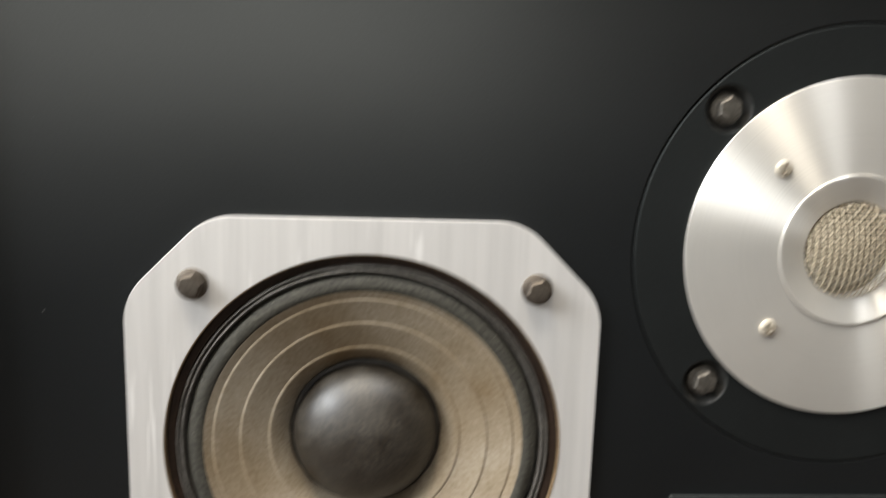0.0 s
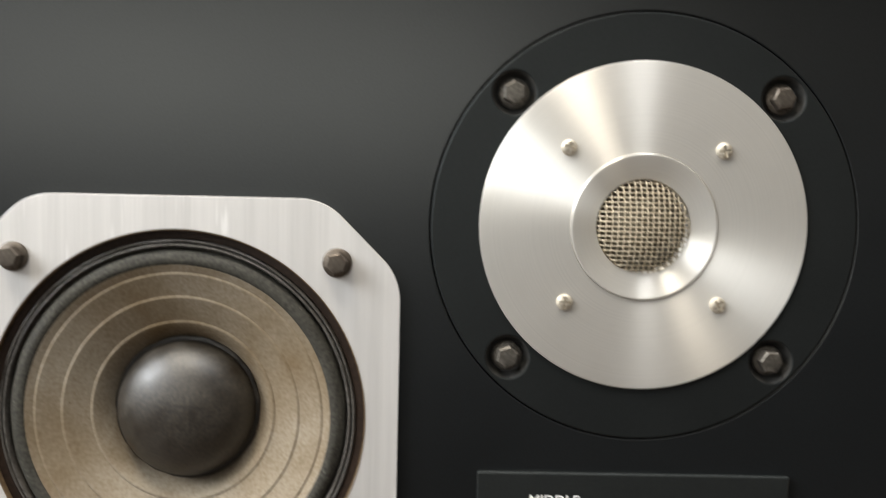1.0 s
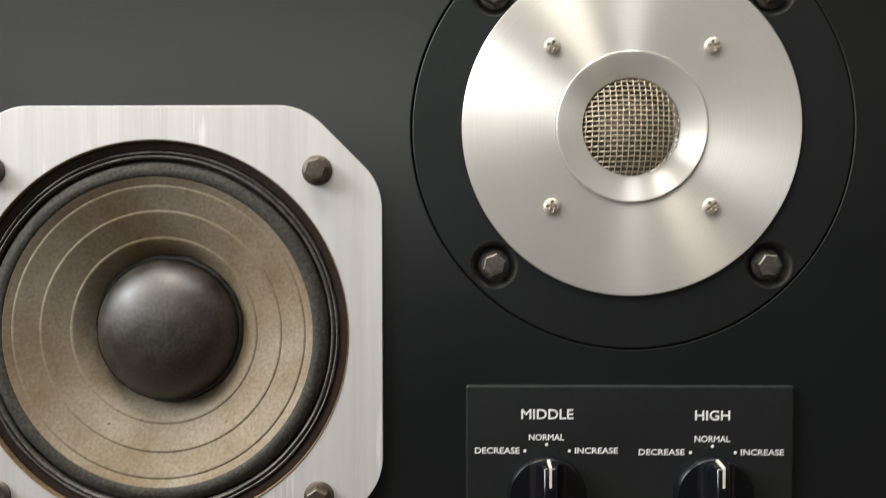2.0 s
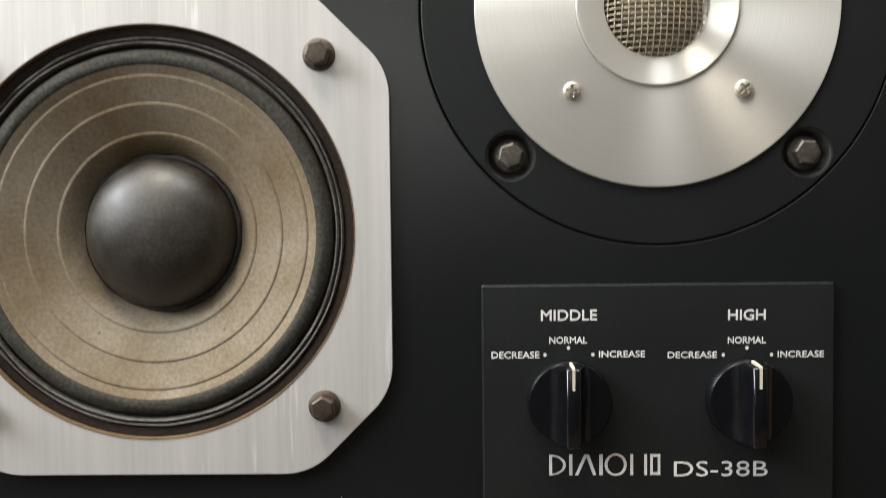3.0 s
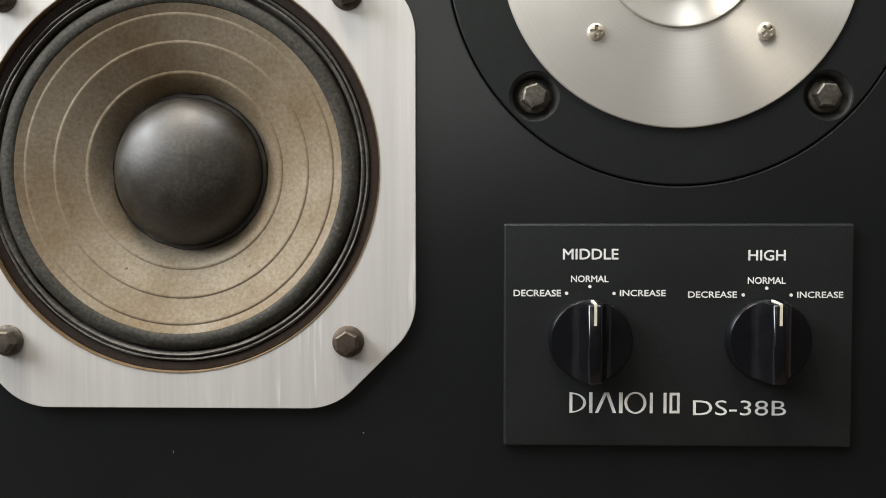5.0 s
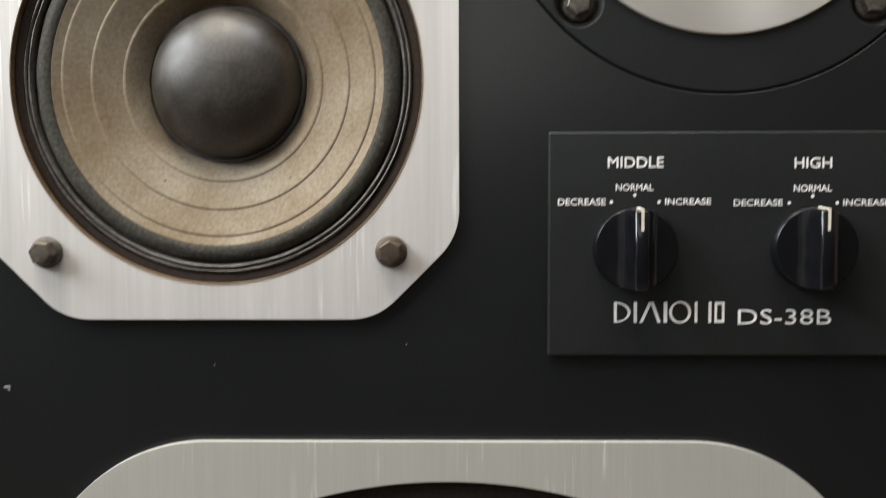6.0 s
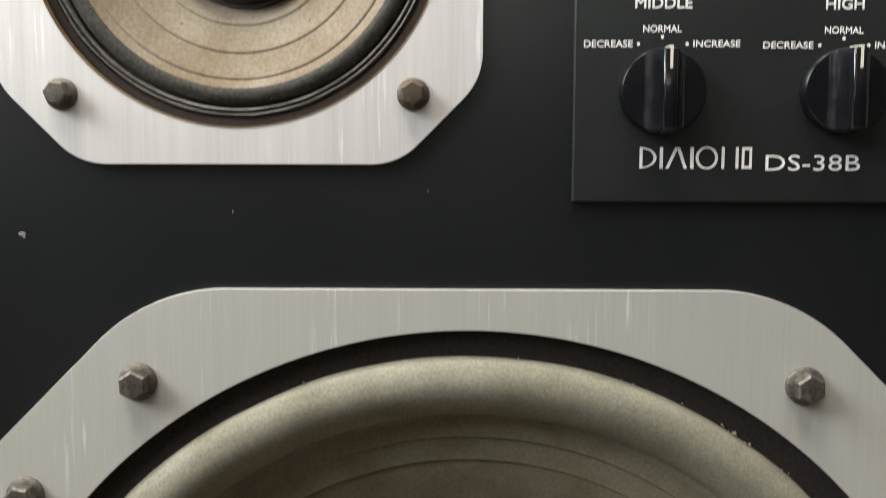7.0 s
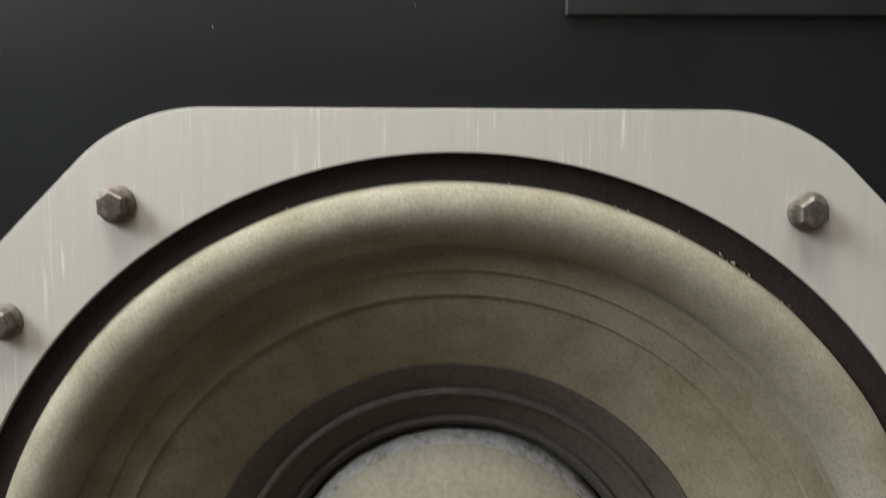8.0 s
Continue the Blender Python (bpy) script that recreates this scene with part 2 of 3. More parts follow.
def cut_square(half, cut, r, n=8):
    """A square with its corners cut off, the corners of the cut rounded."""
    pts = []
    t = r * math.tan(radians(22.5))
    for q in range(4):
        a0 = q * 90
        ca, sa = math.cos(radians(a0)), math.sin(radians(a0))
        for centre_xy, start in (((half - r, half - cut - t), 0), ((half - cut - t, half - r), 45)):
            for i in range(n + 1):
                a = radians(start + 45 * i / n)
                x, y = centre_xy[0] + r * math.cos(a), centre_xy[1] + r * math.sin(a)
                pts.append((ca * x - sa * y, sa * x + ca * y))
    return pts


def box(x0, x1, y0, y1, z0, z1, bm=None, bevel=0.0):
    bm = bm or bmesh.new()
    g = bmesh.ops.create_cube(bm, size=1, matrix=Matrix.Translation(((x0 + x1) / 2, (y0 + y1) / 2, (z0 + z1) / 2)) @ Matrix.Diagonal((x1 - x0, y1 - y0, z1 - z0, 1)))
    if bevel:
        es = list({e for v in g["verts"] for e in v.link_edges})
        bmesh.ops.bevel(bm, geom=es, offset=bevel, segments=2, affect="EDGES", profile=0.5)
    return bm


def arc_rows(r0, h0, r1, h1, rise, n=10):
    """Rows of a rounded roll between two rows."""
    return [(r0 + (r1 - r0) * (1 - math.cos(math.pi * i / n)) / 2, h0 + (h1 - h0) * i / n + rise * math.sin(math.pi * i / n)) for i in range(n + 1)]


def ridge(r, h, width=0.0011, rise=0.00016):
    return [(r + width / 2, h), (r + width / 4, h + rise * 0.8), (r, h + rise), (r - width / 4, h + rise * 0.8), (r - width / 2, h)]


# ---- the room ----
X0, X1, Y0, Y1, ZC = -1.6, 2.1, -2.6, 0.42, 2.4


def setting(name, bm, material, label, category):
    return tagged(part(name, bm, material, smooth=0), label, category, kind="structure")


setting("floor", box(X0 - 0.1, X1 + 0.1, Y0 - 0.1, Y1 + 0.1, -0.1, 0.0), FLOOR, "brown wooden floor under the loudspeaker", "floor")
setting("ceiling", box(X0 - 0.1, X1 + 0.1, Y0 - 0.1, Y1 + 0.1, ZC, ZC + 0.1), CEILING, "plain white painted ceiling", "ceiling")
setting("wall_north", box(X0, X1, Y1, Y1 + 0.1, 0, ZC), PLASTER, "plain grey plaster wall behind the loudspeaker", "wall")
setting("wall_east", box(X1, X1 + 0.1, Y0, Y1, 0, ZC), PLASTER, "plain grey plaster wall", "wall")


def wall_with_opening(name, a0, a1, b0, b1, w0, w1, along_x, material, label):
    bm = bmesh.new()
    for p0, p1, q0, q1 in ((a0, w0[0], 0, ZC), (w1[0], a1, 0, ZC), (w0[0], w1[0], 0, w0[1]), (w0[0], w1[0], w1[1], ZC)):
        if along_x:
            box(p0, p1, b0, b1, q0, q1, bm)
        else:
            box(b0, b1, p0, p1, q0, q1, bm)
    return setting(name, bm, material, label, "wall")


wall_with_opening("wall_west", Y0, Y1, X0 - 0.1, X0, (-1.35, 1.0), (0.15, 2.15), False, PLASTER, "grey plaster wall with a window opening")
wall_with_opening("wall_south", X0, X1, Y0 - 0.1, Y0, (-1.57, 0.60), (0.42, 1.12), True, PLASTER, "plain plaster wall with an unseen added opening")

# Unseen wall, added to block low front light and darken the baffle's reflections.
setting("wall_low", box(-1.1, 1.3, -0.92, -0.80, 0, 0.60), LOW_WALL_GREY, "unseen low slate grey wall added to darken reflections on the front", "wall")


def window(name, along_x, fixed, a0, a1, z0, z1):
    w = tagged(new(name), "white painted window frame in the wall", "window", kind="structure")

    def bar(p0, p1, q0, q1, n):
        bm = box(p0, p1, fixed - 0.03, fixed + 0.03, q0, q1) if along_x else box(fixed - 0.03, fixed + 0.03, p0, p1, q0, q1)
        part(n, bm, FRAME_WHITE, w, smooth=0)
    bar(a0, a0 + 0.05, z0, z1, "window_frame")
    bar(a1 - 0.05, a1, z0, z1, "window_frame")
    bar(a0 + 0.05, a1 - 0.05, z0, z0 + 0.05, "window_frame")
    bar(a0 + 0.05, a1 - 0.05, z1 - 0.05, z1, "window_frame")
    bar((a0 + a1) / 2 - 0.02, (a0 + a1) / 2 + 0.02, z0 + 0.05, z1 - 0.05, "mullion")


window("window_1", False, X0 - 0.06, -1.35, 0.15, 1.0, 2.15)
# Unseen rear window, made up and set low to reflect in the baffle.
window("window_2", True, Y0 - 0.06, -1.57, 0.42, 0.60, 1.12)


# Made-up fixtures that house the two added overhead lights.
def added_lamp(x, label):
    lamp = tagged(new("ceiling_lamp"), label, "lamp", group="ceiling lamps")
    lamp.location = (x, -0.55, ZC)
    part("housing", box(-0.30, 0.30, -0.5, 0.5, -0.06, 0.0, bevel=0.008), FRAME_WHITE, lamp)
    for u in (-0.295, 0.295):
        part("side_lip", box(u - 0.005, u + 0.005, -0.5, 0.5, -0.115, -0.061), FRAME_WHITE, lamp)


added_lamp(-0.36, "unseen ceiling lamp added for warm light from above")
added_lamp(0.50, "unseen ceiling lamp added for cool light from above")

# ---- the loudspeaker ----
CX, HALF_W, HIGH, DEEP = 0.0685, 0.205, 0.665, 0.32
MID, TWEET, WOOF, PEG = (0.0006, 0.4811), (0.1498, 0.5450), (0.0685, 0.2060), (-0.0872, 0.6251)
speaker = tagged(new("loudspeaker"), "three-way loudspeaker with a black front and aluminium driver plates", "loudspeaker")
speaker.matrix_world = pose(0, 0, 0, 90)


def at(x, y, z=0.0, turn=0.0):
    return pose(x, y, z, 0, 0, turn)


cab = bmesh.new()
box(CX - HALF_W, CX - HALF_W + 0.02, 0, HIGH, -DEEP, 0.012, cab, 0.001)
box(CX + HALF_W - 0.02, CX + HALF_W, 0, HIGH, -DEEP, 0.012, cab, 0.001)
box(CX - HALF_W + 0.02, CX + HALF_W - 0.02, HIGH - 0.02, HIGH, -DEEP, 0.012, cab, 0.001)
box(CX - HALF_W + 0.02, CX + HALF_W - 0.02, 0, 0.02, -DEEP, 0.012, cab, 0.001)
box(CX - HALF_W + 0.02, CX + HALF_W - 0.02, 0.02, HIGH - 0.02, -DEEP, -DEEP + 0.018, cab)
part("cabinet_shell", cab, WALNUT, speaker, "brown wood veneer shell", smooth=0)
x0, x1 = CX - HALF_W + 0.02, CX + HALF_W - 0.02
baffle = part("front_baffle", pierced([(x0, 0.02), (x1, 0.02), (x1, HIGH - 0.02), (x0, HIGH - 0.02)],
              [circle_pts(*MID, 0.0622, 96), circle_pts(*TWEET, 0.06890, 128), circle_pts(*WOOF, 0.1575, 160), circle_pts(*PEG, 0.0081, 48)], -0.02, 0.0, 0.0005), BLACK_VINYL, speaker, "satin black front panel", smooth=14)


part("peg_socket", lathe([(0.0080, -0.0004), (0.0077, -0.0010), (0.0070, -0.0010), (0.0069, 0.0010), (0.0065, 0.0016), (0.0052, 0.0016), (0.0045, 0.0010), (0.0041, -0.0002), (0.0040, -0.0130), (0, -0.0130)], 64), SOCKET, baffle, "grey rubber socket for a grille peg", m=at(*PEG))


def flake(x, y, w, h, name="paint_chip"):
    bm = bmesh.new()
    n = 9
    vs = []
    for i in range(n):
        a = 2 * math.pi * i / n
        k = random.uniform(0.6, 1.1)
        vs.append(bm.verts.new((k * w / 2 * math.cos(a), k * h / 2 * math.sin(a), 0.0)))
    f = bm.faces.new(vs)
    up = bmesh.ops.extrude_face_region(bm, geom=[f])["geom"]
    for v in up:
        if isinstance(v, bmesh.types.BMVert):
            v.co = Vector((v.co.x * 0.7, v.co.y * 0.7, 0.00018))
    part(name, bm, CHIP, baffle, "bare pale chip", m=at(x, y, 0.0001), smooth=0)


flake(-0.0650, 0.3890, 0.0026, 0.0012)
flake(-0.0644, 0.3882, 0.0010, 0.0008)
flake(-0.0018, 0.3958, 0.0004, 0.0012)
flake(0.056, 0.402, 0.0005, 0.0006)
flake(0.045, 0.428, 0.0004, 0.0005)


# bolts, screws
def bolt_mesh(s=1.0):
    bm = lathe([(0.0047, 0), (0.00475, 0.0006), (0.0045, 0.0011), (0.0036, 0.0016), (0.0030, 0.0017)], 32)
    rows = [(0.0037, 0.0014), (0.0037, 0.0041), (0.0036, 0.0044), (0.0031, 0.0048), (0.0024, 0.00485)]
    last = None
    for r, h in rows:
        ring = [bm.verts.new((r * math.cos(math.pi / 3 * i), r * math.sin(math.pi / 3 * i), h)) for i in range(6)]
        if last:
            for i in range(6):
                bm.faces.new((last[i], last[(i + 1) % 6], ring[(i + 1) % 6], ring[i]))
        last = ring
    bm.faces.new(last)
    bmesh.ops.scale(bm, vec=(s, s, s), verts=bm.verts)
    return bm


def screw_mesh():
    bm = bmesh.new()
    R, rings, n = 0.0026, 14, 48
    rows = []
    for k in range(1, rings + 1):
        r = R * k / rings
        row = []
        for i in range(n):
            a = 2 * math.pi * i / n
            x, y = r * math.cos(a), r * math.sin(a)
            h = 0.0015 * math.sqrt(max(0, 1 - 0.8 * (r / R) ** 2)) - (0.0003 if k == rings else 0)
            if min(abs(x), abs(y)) < 0.00042 and r < 0.0018:
                h -= 0.0009
            row.append(bm.verts.new((x, y, h)))
        rows.append(row)
    c = bm.verts.new((0, 0, 0.0006))
    rows.append([bm.verts.new((R * math.cos(2 * math.pi * i / n), R * math.sin(2 * math.pi * i / n), -0.0005)) for i in range(n)])
    for i in range(n):
        bm.faces.new((c, rows[0][i], rows[0][(i + 1) % n]))
    for p, q in zip(rows, rows[1:]):
        for i in range(n):
            bm.faces.new((p[i], q[i], q[(i + 1) % n], p[(i + 1) % n]))
    return bm


def bolts(parent, places, h, s):
    first = None
    for x, y in places:
        m = at(x, y, h, random.uniform(0, 60))
        if first is None:
            first = part("bolt", bolt_mesh(s), BOLT, parent, "blackened hex bolt", m=m, smooth=20)
        else:
            same_mesh(first, parent, m)


# midrange
mid = part("midrange_driver", pierced(cut_square(0.0713, 0.0245, 0.019, 10), [circle_pts(0, 0, 0.0608, 128)], 0.0, 0.002, 0.00015), PLATE, speaker,
           "brushed aluminium plate with cut corners", m=at(*MID, 0.0003), smooth=14)
part("gasket_ring", lathe([(0.0620, -0.0004), (0.0607, -0.0004), (0.0602, 0.0002), (0.0594, 0.0002), (0.0578, -0.0001), (0.0572, -0.0014)], 128), BROWN_RING, mid, "dark brown ring")
part("rim", lathe([(0.0574, -0.0024)] + arc_rows(0.0575, -0.0006, 0.0564, -0.0005, 0.0013, 6) + arc_rows(0.0562, -0.0006, 0.0549, -0.0009, 0.0016, 6) + [(0.0548, -0.0024), (0.0531, -0.0030)], 160, wobble=0.00025), RUBBER, mid, "glossy dark rim")
part("surround", lathe(arc_rows(0.0544, -0.0018, 0.0487, -0.0006, 0.0022, 12), 160, wobble=0.0003), FOAM_DARK, mid, "charcoal foam surround")
rows = [(0.0499, -0.0010), (0.0495, 0.0004), (0.0492, 0.0005)]
for r, h in ((0.0463, -0.0006), (0.0384, -0.0029), (0.0299, -0.0060)):
    rows += ridge(r, h)
rows += [(0.0277, -0.0076), (0.0261, -0.0095), (0.0248, -0.0115), (0.0238, -0.0130), (0.0221, -0.0134)]
part("cone", lathe(rows, 192), MID_PAPER, mid, "beige paper cone with raised rings")
# Narrow dark ring where the cap meets the cone.
part("cap_seam", lathe([(0.0245, -0.0122), (0.0242, -0.0117), (0.0236, -0.0115), (0.0226, -0.0116)], 96, wobble=0.0004), CAP_FELT, mid, "dark ring round the cap")
part("dust_cap", lathe([(0.0230, -0.0132)] + [(0.0230 * math.cos(a), -0.0116 + 0.0155 * math.sin(a)) for a in (radians(4 + 8.5 * i) for i in range(10))] + [(0, 0.0039)], 96), CAP_FELT, mid, "dark domed cap")
bolts(mid, [(a * 0.0512, b * 0.0511) for a in (-1, 1) for b in (-1, 1)], 0.002, 1.0)

part("edge_liner", lathe([(0.06078, 0.00215), (0.06052, 0.0021), (0.0604, 0.0012), (0.0604, -0.0003)], 128), LINER, mid, "tan edge of the opening")

# tweeter
tw = part("tweeter", pierced(circle_pts(0, 0, 0.0686, 160), [circle_pts(0, 0, 0.049, 96)] + [circle_pts(a * 0.0429, b * 0.0424, 0.0070, 40) for a in (-1, 1) for b in (-1, 1)], -0.0045, 0.0003, 0.0005),
          BLACK_CAST, speaker, "round black flange with an aluminium disc", m=at(*TWEET), smooth=14)
part("backing", lathe([(0.0685, -0.0046), (0.047, -0.0046)], 96), BLACK_CAST, tw)
DISC_AT = at(-0.0004, 0.0007)
part("face_disc", lathe([(0.0527, 0.0004), (0.0527, 0.0009), (0.0525, 0.0012), (0.0521, 0.0013), (0.0238, 0.0013), (0.0236, 0.0010)], 192), DISC, tw, "turned aluminium disc", m=DISC_AT)
part("throat_ring", lathe([(0.0236, 0.0008), (0.0235, 0.0016), (0.0232, 0.0019), (0.0227, 0.0019), (0.0221, 0.0016), (0.0156, 0.0009), (0.0152, 0.0006), (0.0151, -0.0060)], 160), DISC, tw, "raised aluminium ring", m=DISC_AT)
part("diaphragm", lathe([(0.0151, -0.0055), (0.0138, -0.0050), (0.0128, -0.0054), (0.0125, -0.0048)] + [(0.0122 * math.cos(a), -0.0050 + 0.0042 * math.sin(a)) for a in (radians(10 * i) for i in range(1, 9))] + [(0, -0.0008)], 64), DIAPHRAGM, tw, "dark dome behind the mesh", m=DISC_AT)
mesh_bm = bmesh.new()
PITCH, WR = (0.00155, 0.0018), 0.00020


def dome(x, y):
    return -0.0008 + 0.0060 * max(0.0, 1 - (x * x + y * y) / 0.01512 ** 2) ** 0.62


for d in (0, 1):
    for k in range(-14, 15):
        c = k * PITCH[d] + (0.0003 if d else 0)
        if abs(c) > 0.0147:
            continue
        L = math.sqrt(0.0151 ** 2 - c * c)
        steps = max(6, int(2 * L / (PITCH[1 - d] / 4)))
        last = None
        for i in range(steps + 1):
            s = -L + 2 * L * i / steps
            x, y = (c, s) if d else (s, c)
            wave = 0.00014 * noise.noise((k * 3.1, s * 260, d * 7))
            x, y = (x + wave, y) if d else (x, y + wave)
            h = dome(x, y) + 0.00028 * math.cos(math.pi * s / PITCH[1 - d] + math.pi * (k + d))
            ring = []
            for q in range(5):
                a = 2 * math.pi * q / 5
                off = WR * math.cos(a)
                ring.append(mesh_bm.verts.new((x + (off if d else 0), y + (0 if d else off), h + WR * math.sin(a))))
            if last:
                for q in range(5):
                    mesh_bm.faces.new((last[q], last[(q + 1) % 5], ring[(q + 1) % 5], ring[q]))
            last = ring
part("mesh_grille", mesh_bm, WIRE, tw, "domed brass wire mesh", m=DISC_AT, smooth=60)
first = None
for a in (-1, 1):
    for b in (-1, 1):
        m = at(a * 0.0247 - 0.0004, b * 0.0247 + 0.0007, 0.0013, random.uniform(0, 90))
        if first is None:
            first = part("screw", screw_mesh(), SCREW, tw, "nickel cross-head screw", m=m, smooth=30)
        else:
            same_mesh(first, tw, m)
first = None
for a in (-1, 1):
    for b in (-1, 1):
        m = at(a * 0.0429, b * 0.0424)
        if first is None:
            first = part("bolt_recess", lathe([(0.0071, 0.0001), (0.0066, -0.0006), (0.0060, -0.0024), (0.0055, -0.0034), (0.0050, -0.0036), (0, -0.0036)], 40), RECESS, tw, "black bolt recess coloured lighter as if lit", m=m, smooth=40)
        else:
            same_mesh(first, tw, m)
bolts(tw, [(a * 0.0429, b * 0.0424) for a in (-1, 1) for b in (-1, 1)], -0.0034, 1.05)

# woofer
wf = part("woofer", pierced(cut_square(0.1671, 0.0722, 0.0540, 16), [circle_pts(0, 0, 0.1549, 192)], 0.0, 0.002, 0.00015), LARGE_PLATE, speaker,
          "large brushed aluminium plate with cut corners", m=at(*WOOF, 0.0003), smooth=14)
part("gasket_ring", lathe([(0.1572, -0.0004), (0.1548, -0.0004), (0.1530, -0.0010), (0.1446, -0.0016), (0.1430, -0.0040)], 160, wobble=0.0004), GASKET, wf, "dark felt gasket")
part("surround", lathe([(0.1467, -0.0016)] + arc_rows(0.1463, -0.0012, 0.1275, -0.0078, 0.0084, 18) + [(0.1255, -0.0082)], 192, wobble=0.0003), ROLL, wf, "grey foam roll surround")
rows = [(0.1280, -0.0082)]
for r, h in ((0.1190, -0.0100), (0.1110, -0.0122)):
    rows += [(r + 0.0014, h + 0.0007), (r + 0.0005, h + 0.0006), (r - 0.0002, h - 0.0008), (r - 0.0012, h - 0.0009)]
rows += [(0.1000, -0.0168), (0.0866, -0.0238)]
part("cone", lathe(rows, 192), WOOFER_PAPER, wf, "olive grey paper cone")
rows = [(0.0872, -0.0244), (0.0865, -0.0233), (0.0853, -0.0238)]
for r, h in ((0.0752, -0.0288), (0.0642, -0.0350)):
    rows += [(r + 0.0022, h + 0.0002), (r + 0.0014, h + 0.0012), (r + 0.0004, h + 0.0014), (r - 0.0004, h + 0.0008), (r - 0.0010, h - 0.0010)]
rows += [(0.0628, -0.0362), (0.0616, -0.0376), (0.0610, -0.0430)]
part("inner_cone", lathe(rows, 160, wobble=0.0002), WOOFER_DARK, wf, "dark coated inner cone")
capr = [(0.0601 * math.cos(a), -0.0372 + 0.019 * math.sin(a)) for a in (radians(4 + 7.1 * i) for i in range(13))]
part("cap_band", lathe([(0.0605, -0.0420)] + capr[:3], 160, wobble=0.0005), GLUE, wf, "shiny glue band")
part("dust_cap", lathe(capr[2:] + [(0, -0.0182)], 128), WOOFER_CAP, wf, "beige domed cap")
bolts(wf, [(a * p, b * q) for a in (-1, 1) for b in (-1, 1) for p, q in ((0.0990, 0.1390), (0.1342, 0.1040))], 0.002, 1.22)

crumbs = bmesh.new()
for deg, size in [(70.5, 1.1), (71.6, 0.7), (64.0, 0.6), (58.5, 0.8), (57.4, 1.0), (56.2, 0.6), (55.0, 0.9), (49.5, 0.7), (84.0, 0.5), (93.0, 0.5), (110.0, 0.6), (131.0, 0.7), (139.0, 0.6), (147.0, 0.8), (152.0, 0.5)]:
    for k in range(3):
        a, r = radians(deg + random.uniform(-0.5, 0.5)), 0.1465 + random.uniform(-0.0006, 0.0008)
        g = bmesh.ops.create_icosphere(crumbs, subdivisions=1, radius=0.00045 * size * random.uniform(0.5, 1.2), matrix=Matrix.Translation((r * math.cos(a), r * math.sin(a), -0.0010)))
        for v in g["verts"]:
            v.co += Vector([random.uniform(-1, 1) * 0.00012 for _ in range(3)])
tagged(part("foam_crumbs", crumbs, ROLL, wf, "pale crumbs of worn foam"), kind="stuff")

# control panel
PX0, PX1, PZ0, PZ1, PH = 0.098, 0.2003, 0.399, 0.465, 0.002
panel = part("control_panel", box(PX0, PX1, PZ0, PZ1, 0.0002, PH, bevel=0.0006), PANEL_BLACK, speaker, "flat black control panel with white print", smooth=14)


def px(c):
    return PX0 + (c - 15) * 0.0988e-3


def pz(c):
    return PZ1 - (c - 35) * 0.1008e-3


def lettering(words, c0, r0, c1, r1, name="lettering", bold=0.018, thin=0.0):
    """Printed words, fitted to their place on the panel."""
    cu = bpy.data.curves.new(name, "FONT")
    cu.body, cu.offset, cu.resolution_u = words, -thin, 3
    tmp = new(name, cu)
    bpy.context.view_layer.update()
    me = bpy.data.meshes.new_from_object(tmp.evaluated_get(bpy.context.evaluated_depsgraph_get()))
    bpy.data.objects.remove(tmp)
    xs, ys = [v.co.x for v in me.vertices], [v.co.y for v in me.vertices]
    ax, bx, ay, by = min(xs), max(xs), min(ys), max(ys)
    u0, u1, w0, w1 = px(c0), px(c1), pz(r1), pz(r0)
    bm = bmesh.new()
    bm.from_mesh(me)
    first = bm.verts[:] + bm.edges[:] + bm.faces[:]
    for k, (dx, dy) in enumerate(((1, 0), (-1, 0), (0, 1), (0, -1))):
        for g in bmesh.ops.duplicate(bm, geom=first)["geom"]:
            if isinstance(g, bmesh.types.BMVert):
                g.co += Vector((dx * bold, dy * bold, (k + 1) * 3e-6))
    for v in bm.verts:
        v.co = Vector((u0 + (v.co.x - ax) / (bx - ax) * (u1 - u0), w0 + (v.co.y - ay) / (by - ay) * (w1 - w0), PH + 0.00006 + v.co.z))
    part(name, bm, WHITE_PRINT, panel, smooth=0)


lettering("MIDDLE", 191, 109, 355, 139)
lettering("HIGH", 740, 112, 849, 142)
for c in (0, 524):
    d = 4 if c else 0
    lettering("NORMAL", 215 + c, 187 + d, 326 + c, 206 + d)
    lettering("INCREASE", 361 + c, 229 + d, 496 + c, 247 + d)
    for cx, cy in ((202, 239), (343, 239), (271, 219)):
        part("dot", lathe([(0.0005, 0.00002), (0.0005, 0.00006), (0, 0.00006)], 16), WHITE_PRINT, panel, m=at(px(cx + c), pz(cy + d), PH))
lettering("DECREASE", 44, 229, 185, 248)
lettering("DECREASE", 563, 233, 707, 251)
lettering("DS-38B", 581, 553, 857, 597, bold=0.004, thin=0.005)


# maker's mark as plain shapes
def bar_shape(pts):
    bm = bmesh.new()
    f = bm.faces.new([bm.verts.new((px(x), pz(y), PH + 0.00006)) for x, y in pts])
    return bm


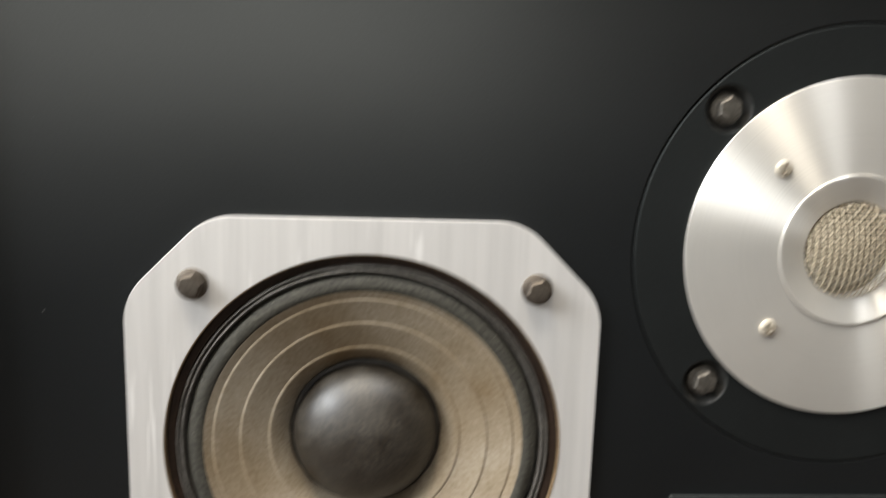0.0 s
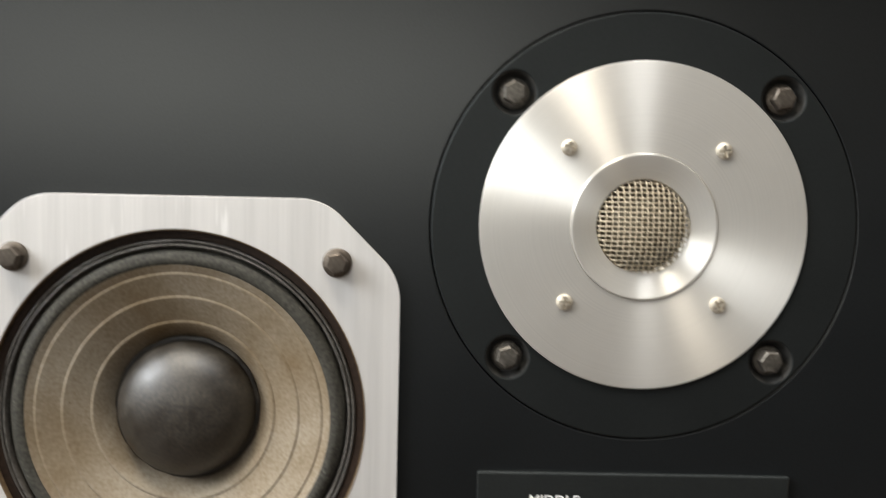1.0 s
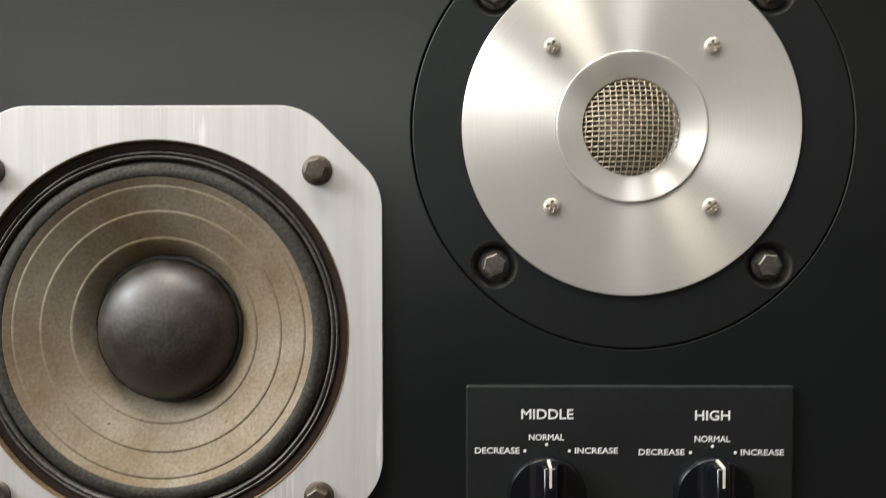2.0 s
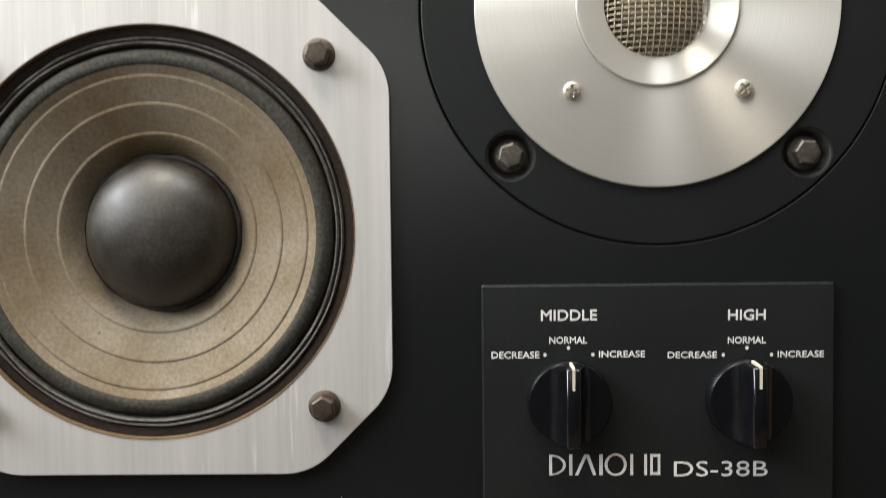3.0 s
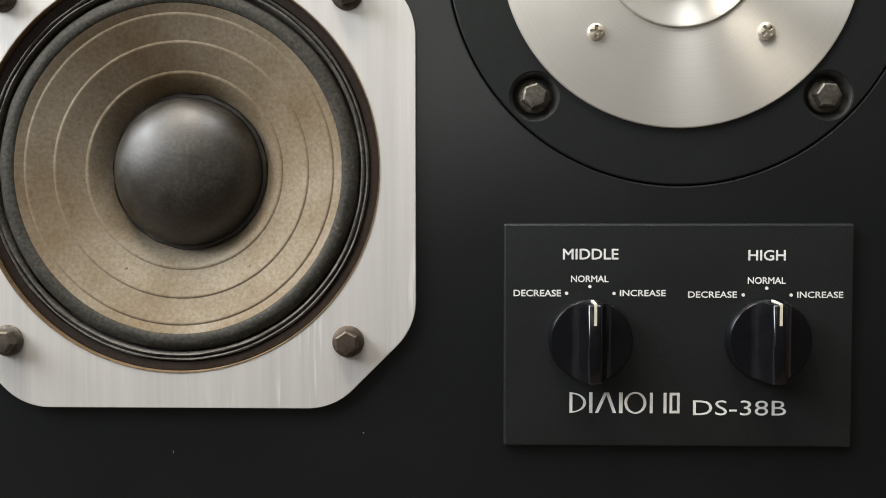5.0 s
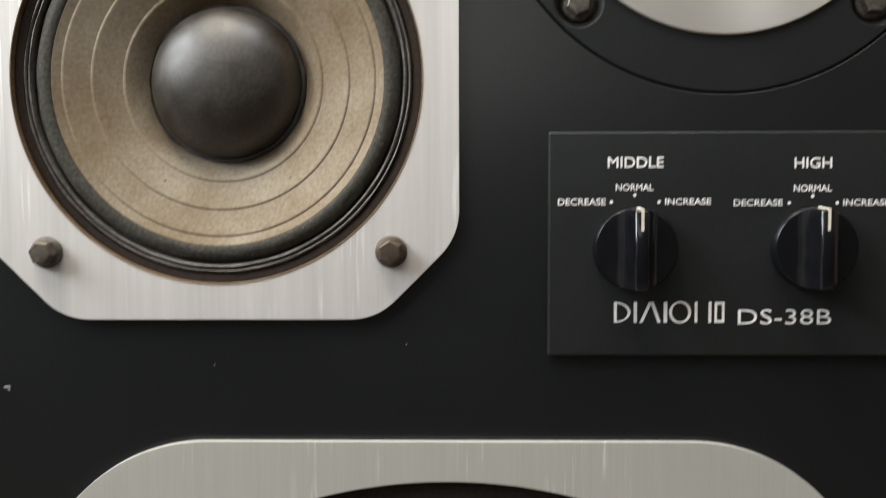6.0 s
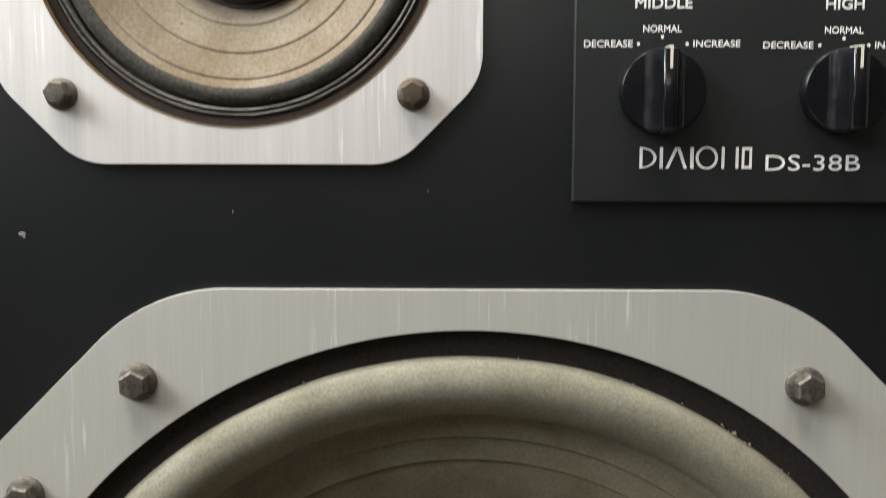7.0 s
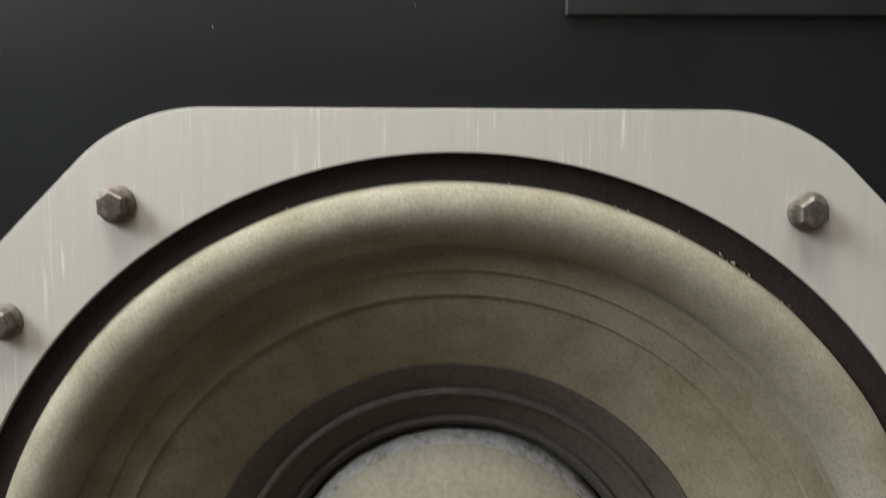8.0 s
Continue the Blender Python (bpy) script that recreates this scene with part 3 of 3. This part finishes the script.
def ring_shape(c0, c1, r0, r1, w):
    bm = bmesh.new()
    o, i = [], []
    for k in range(40):
        a = 2 * math.pi * k / 40
        cx, cy, rx, ry = (c0 + c1) / 2, (r0 + r1) / 2, (c1 - c0) / 2, (r1 - r0) / 2
        o.append(bm.verts.new((px(cx + rx * math.cos(a)), pz(cy + ry * math.sin(a)), PH + 0.00006)))
        i.append(bm.verts.new((px(cx + (rx - w) * math.cos(a)), pz(cy + (ry - w * 0.6) * math.sin(a)), PH + 0.00006)))
    for k in range(40):
        bm.faces.new((o[k], o[(k + 1) % 40], i[(k + 1) % 40], i[k]))
    return bm


def frame_shape(c0, c1, r0, r1, w):
    bm = bmesh.new()
    o = [bm.verts.new((px(x), pz(y), PH + 0.00006)) for x, y in ((c0, r0), (c1, r0), (c1, r1), (c0, r1))]
    i = [bm.verts.new((px(x), pz(y), PH + 0.00006)) for x, y in ((c0 + w, r0 + w), (c1 - w, r0 + w), (c1 - w, r1 - w), (c0 + w, r1 - w))]
    for k in range(4):
        bm.faces.new((o[k], o[(k + 1) % 4], i[(k + 1) % 4], i[k]))
    return bm


def half_ring(c0, c1, r0, r1, w):
    """A half-round outline closed by an upright bar."""
    bm = bmesh.new()
    o, i = [], []
    for k in range(25):
        a = math.pi * (k / 24 - 0.5)
        cy, rx, ry = (r0 + r1) / 2, c1 - c0, (r1 - r0) / 2
        o.append(bm.verts.new((px(c0 + rx * math.cos(a)), pz(cy + ry * math.sin(a)), PH + 0.00006)))
        i.append(bm.verts.new((px(c0 + w + (rx - 2 * w) * math.cos(a)), pz(cy + (ry - w * 0.6) * math.sin(a)), PH + 0.00006)))
    for k in range(24):
        bm.faces.new((o[k], o[k + 1], i[k + 1], i[k]))
    bm.faces.new((o[0], i[0], i[-1], o[-1]))
    return bm


def bar(c, w=10, r0=531, r1=592):
    return bar_shape([(c, r0), (c + w, r0), (c + w, r1), (c, r1)])


for bm in (half_ring(212, 262, 531, 592, 9), bar(271), bar_shape([(316, 531), (326, 531), (298, 592), (288, 592)]), bar_shape([(320, 531), (330, 531), (352, 592), (342, 592)]),
           bar(360, 11), ring_shape(376, 442, 529, 594, 9), bar(452, 9), bar(493, 9), frame_shape(511, 541, 531, 592, 8)):
    part("mark_shape", bm, WHITE_PRINT, panel, smooth=0)


# knobs
def knob(x, y):
    k = part("knob", lathe([(0.0123, 0.0001), (0.0123, 0.0010), (0.0121, 0.0034), (0.0117, 0.0040), (0, 0.0042)], 96), KNOB, speaker, "round black rotary knob with a bar grip", m=at(x, y, PH), smooth=35)
    bm = bmesh.new()
    lay = []
    for h, hw, hl in ((0.0036, 0.0074, 0.0117), (0.0040, 0.0059, 0.0117), (0.0046, 0.0047, 0.0117), (0.0056, 0.0038, 0.0116), (0.0070, 0.0031, 0.0116), (0.0090, 0.0025, 0.0115), (0.0109, 0.0021, 0.0114), (0.0115, 0.0018, 0.0112), (0.0117, 0.0014, 0.0108)):
        n = 10
        ring = []
        for end in (1, -1):
            for i in range(n + 1):
                u = -hw + 2 * hw * i / n
                u = u * -end
                ring.append(bm.verts.new((u, end * math.sqrt(max(hl * hl - u * u, 1e-9)), h)))
        lay.append(ring)
    for p, q in zip(lay, lay[1:]):
        for i in range(len(p)):
            j = (i + 1) % len(p)
            bm.faces.new((p[i], p[j], q[j], q[i]))
    bm.faces.new(lay[-1])
    part("grip", bm, KNOB, k, smooth=50)
    bm = bmesh.new()
    box(-0.0004, 0.0004, 0.0054, 0.0109, 0.0114, 0.01178, bm)
    vs = [bm.verts.new(p) for p in ((-0.0004, 0.0116, 0.01182), (0.0004, 0.0116, 0.01182), (0.0004, 0.01215, 0.0046), (-0.0004, 0.01215, 0.0046),
                                    (-0.0004, 0.0106, 0.01182), (0.0004, 0.0106, 0.01182), (0.0004, 0.0112, 0.0050), (-0.0004, 0.0112, 0.0050))]
    for f in ((0, 1, 2, 3), (4, 5, 1, 0), (7, 6, 5, 4), (0, 3, 7, 4), (1, 5, 6, 2), (3, 2, 6, 7)):
        bm.faces.new([vs[i] for i in f])
    part("pointer", bm, IVORY, k, "ivory pointer line", smooth=0)


knob(px(271), pz(374))
knob(px(796), pz(373))
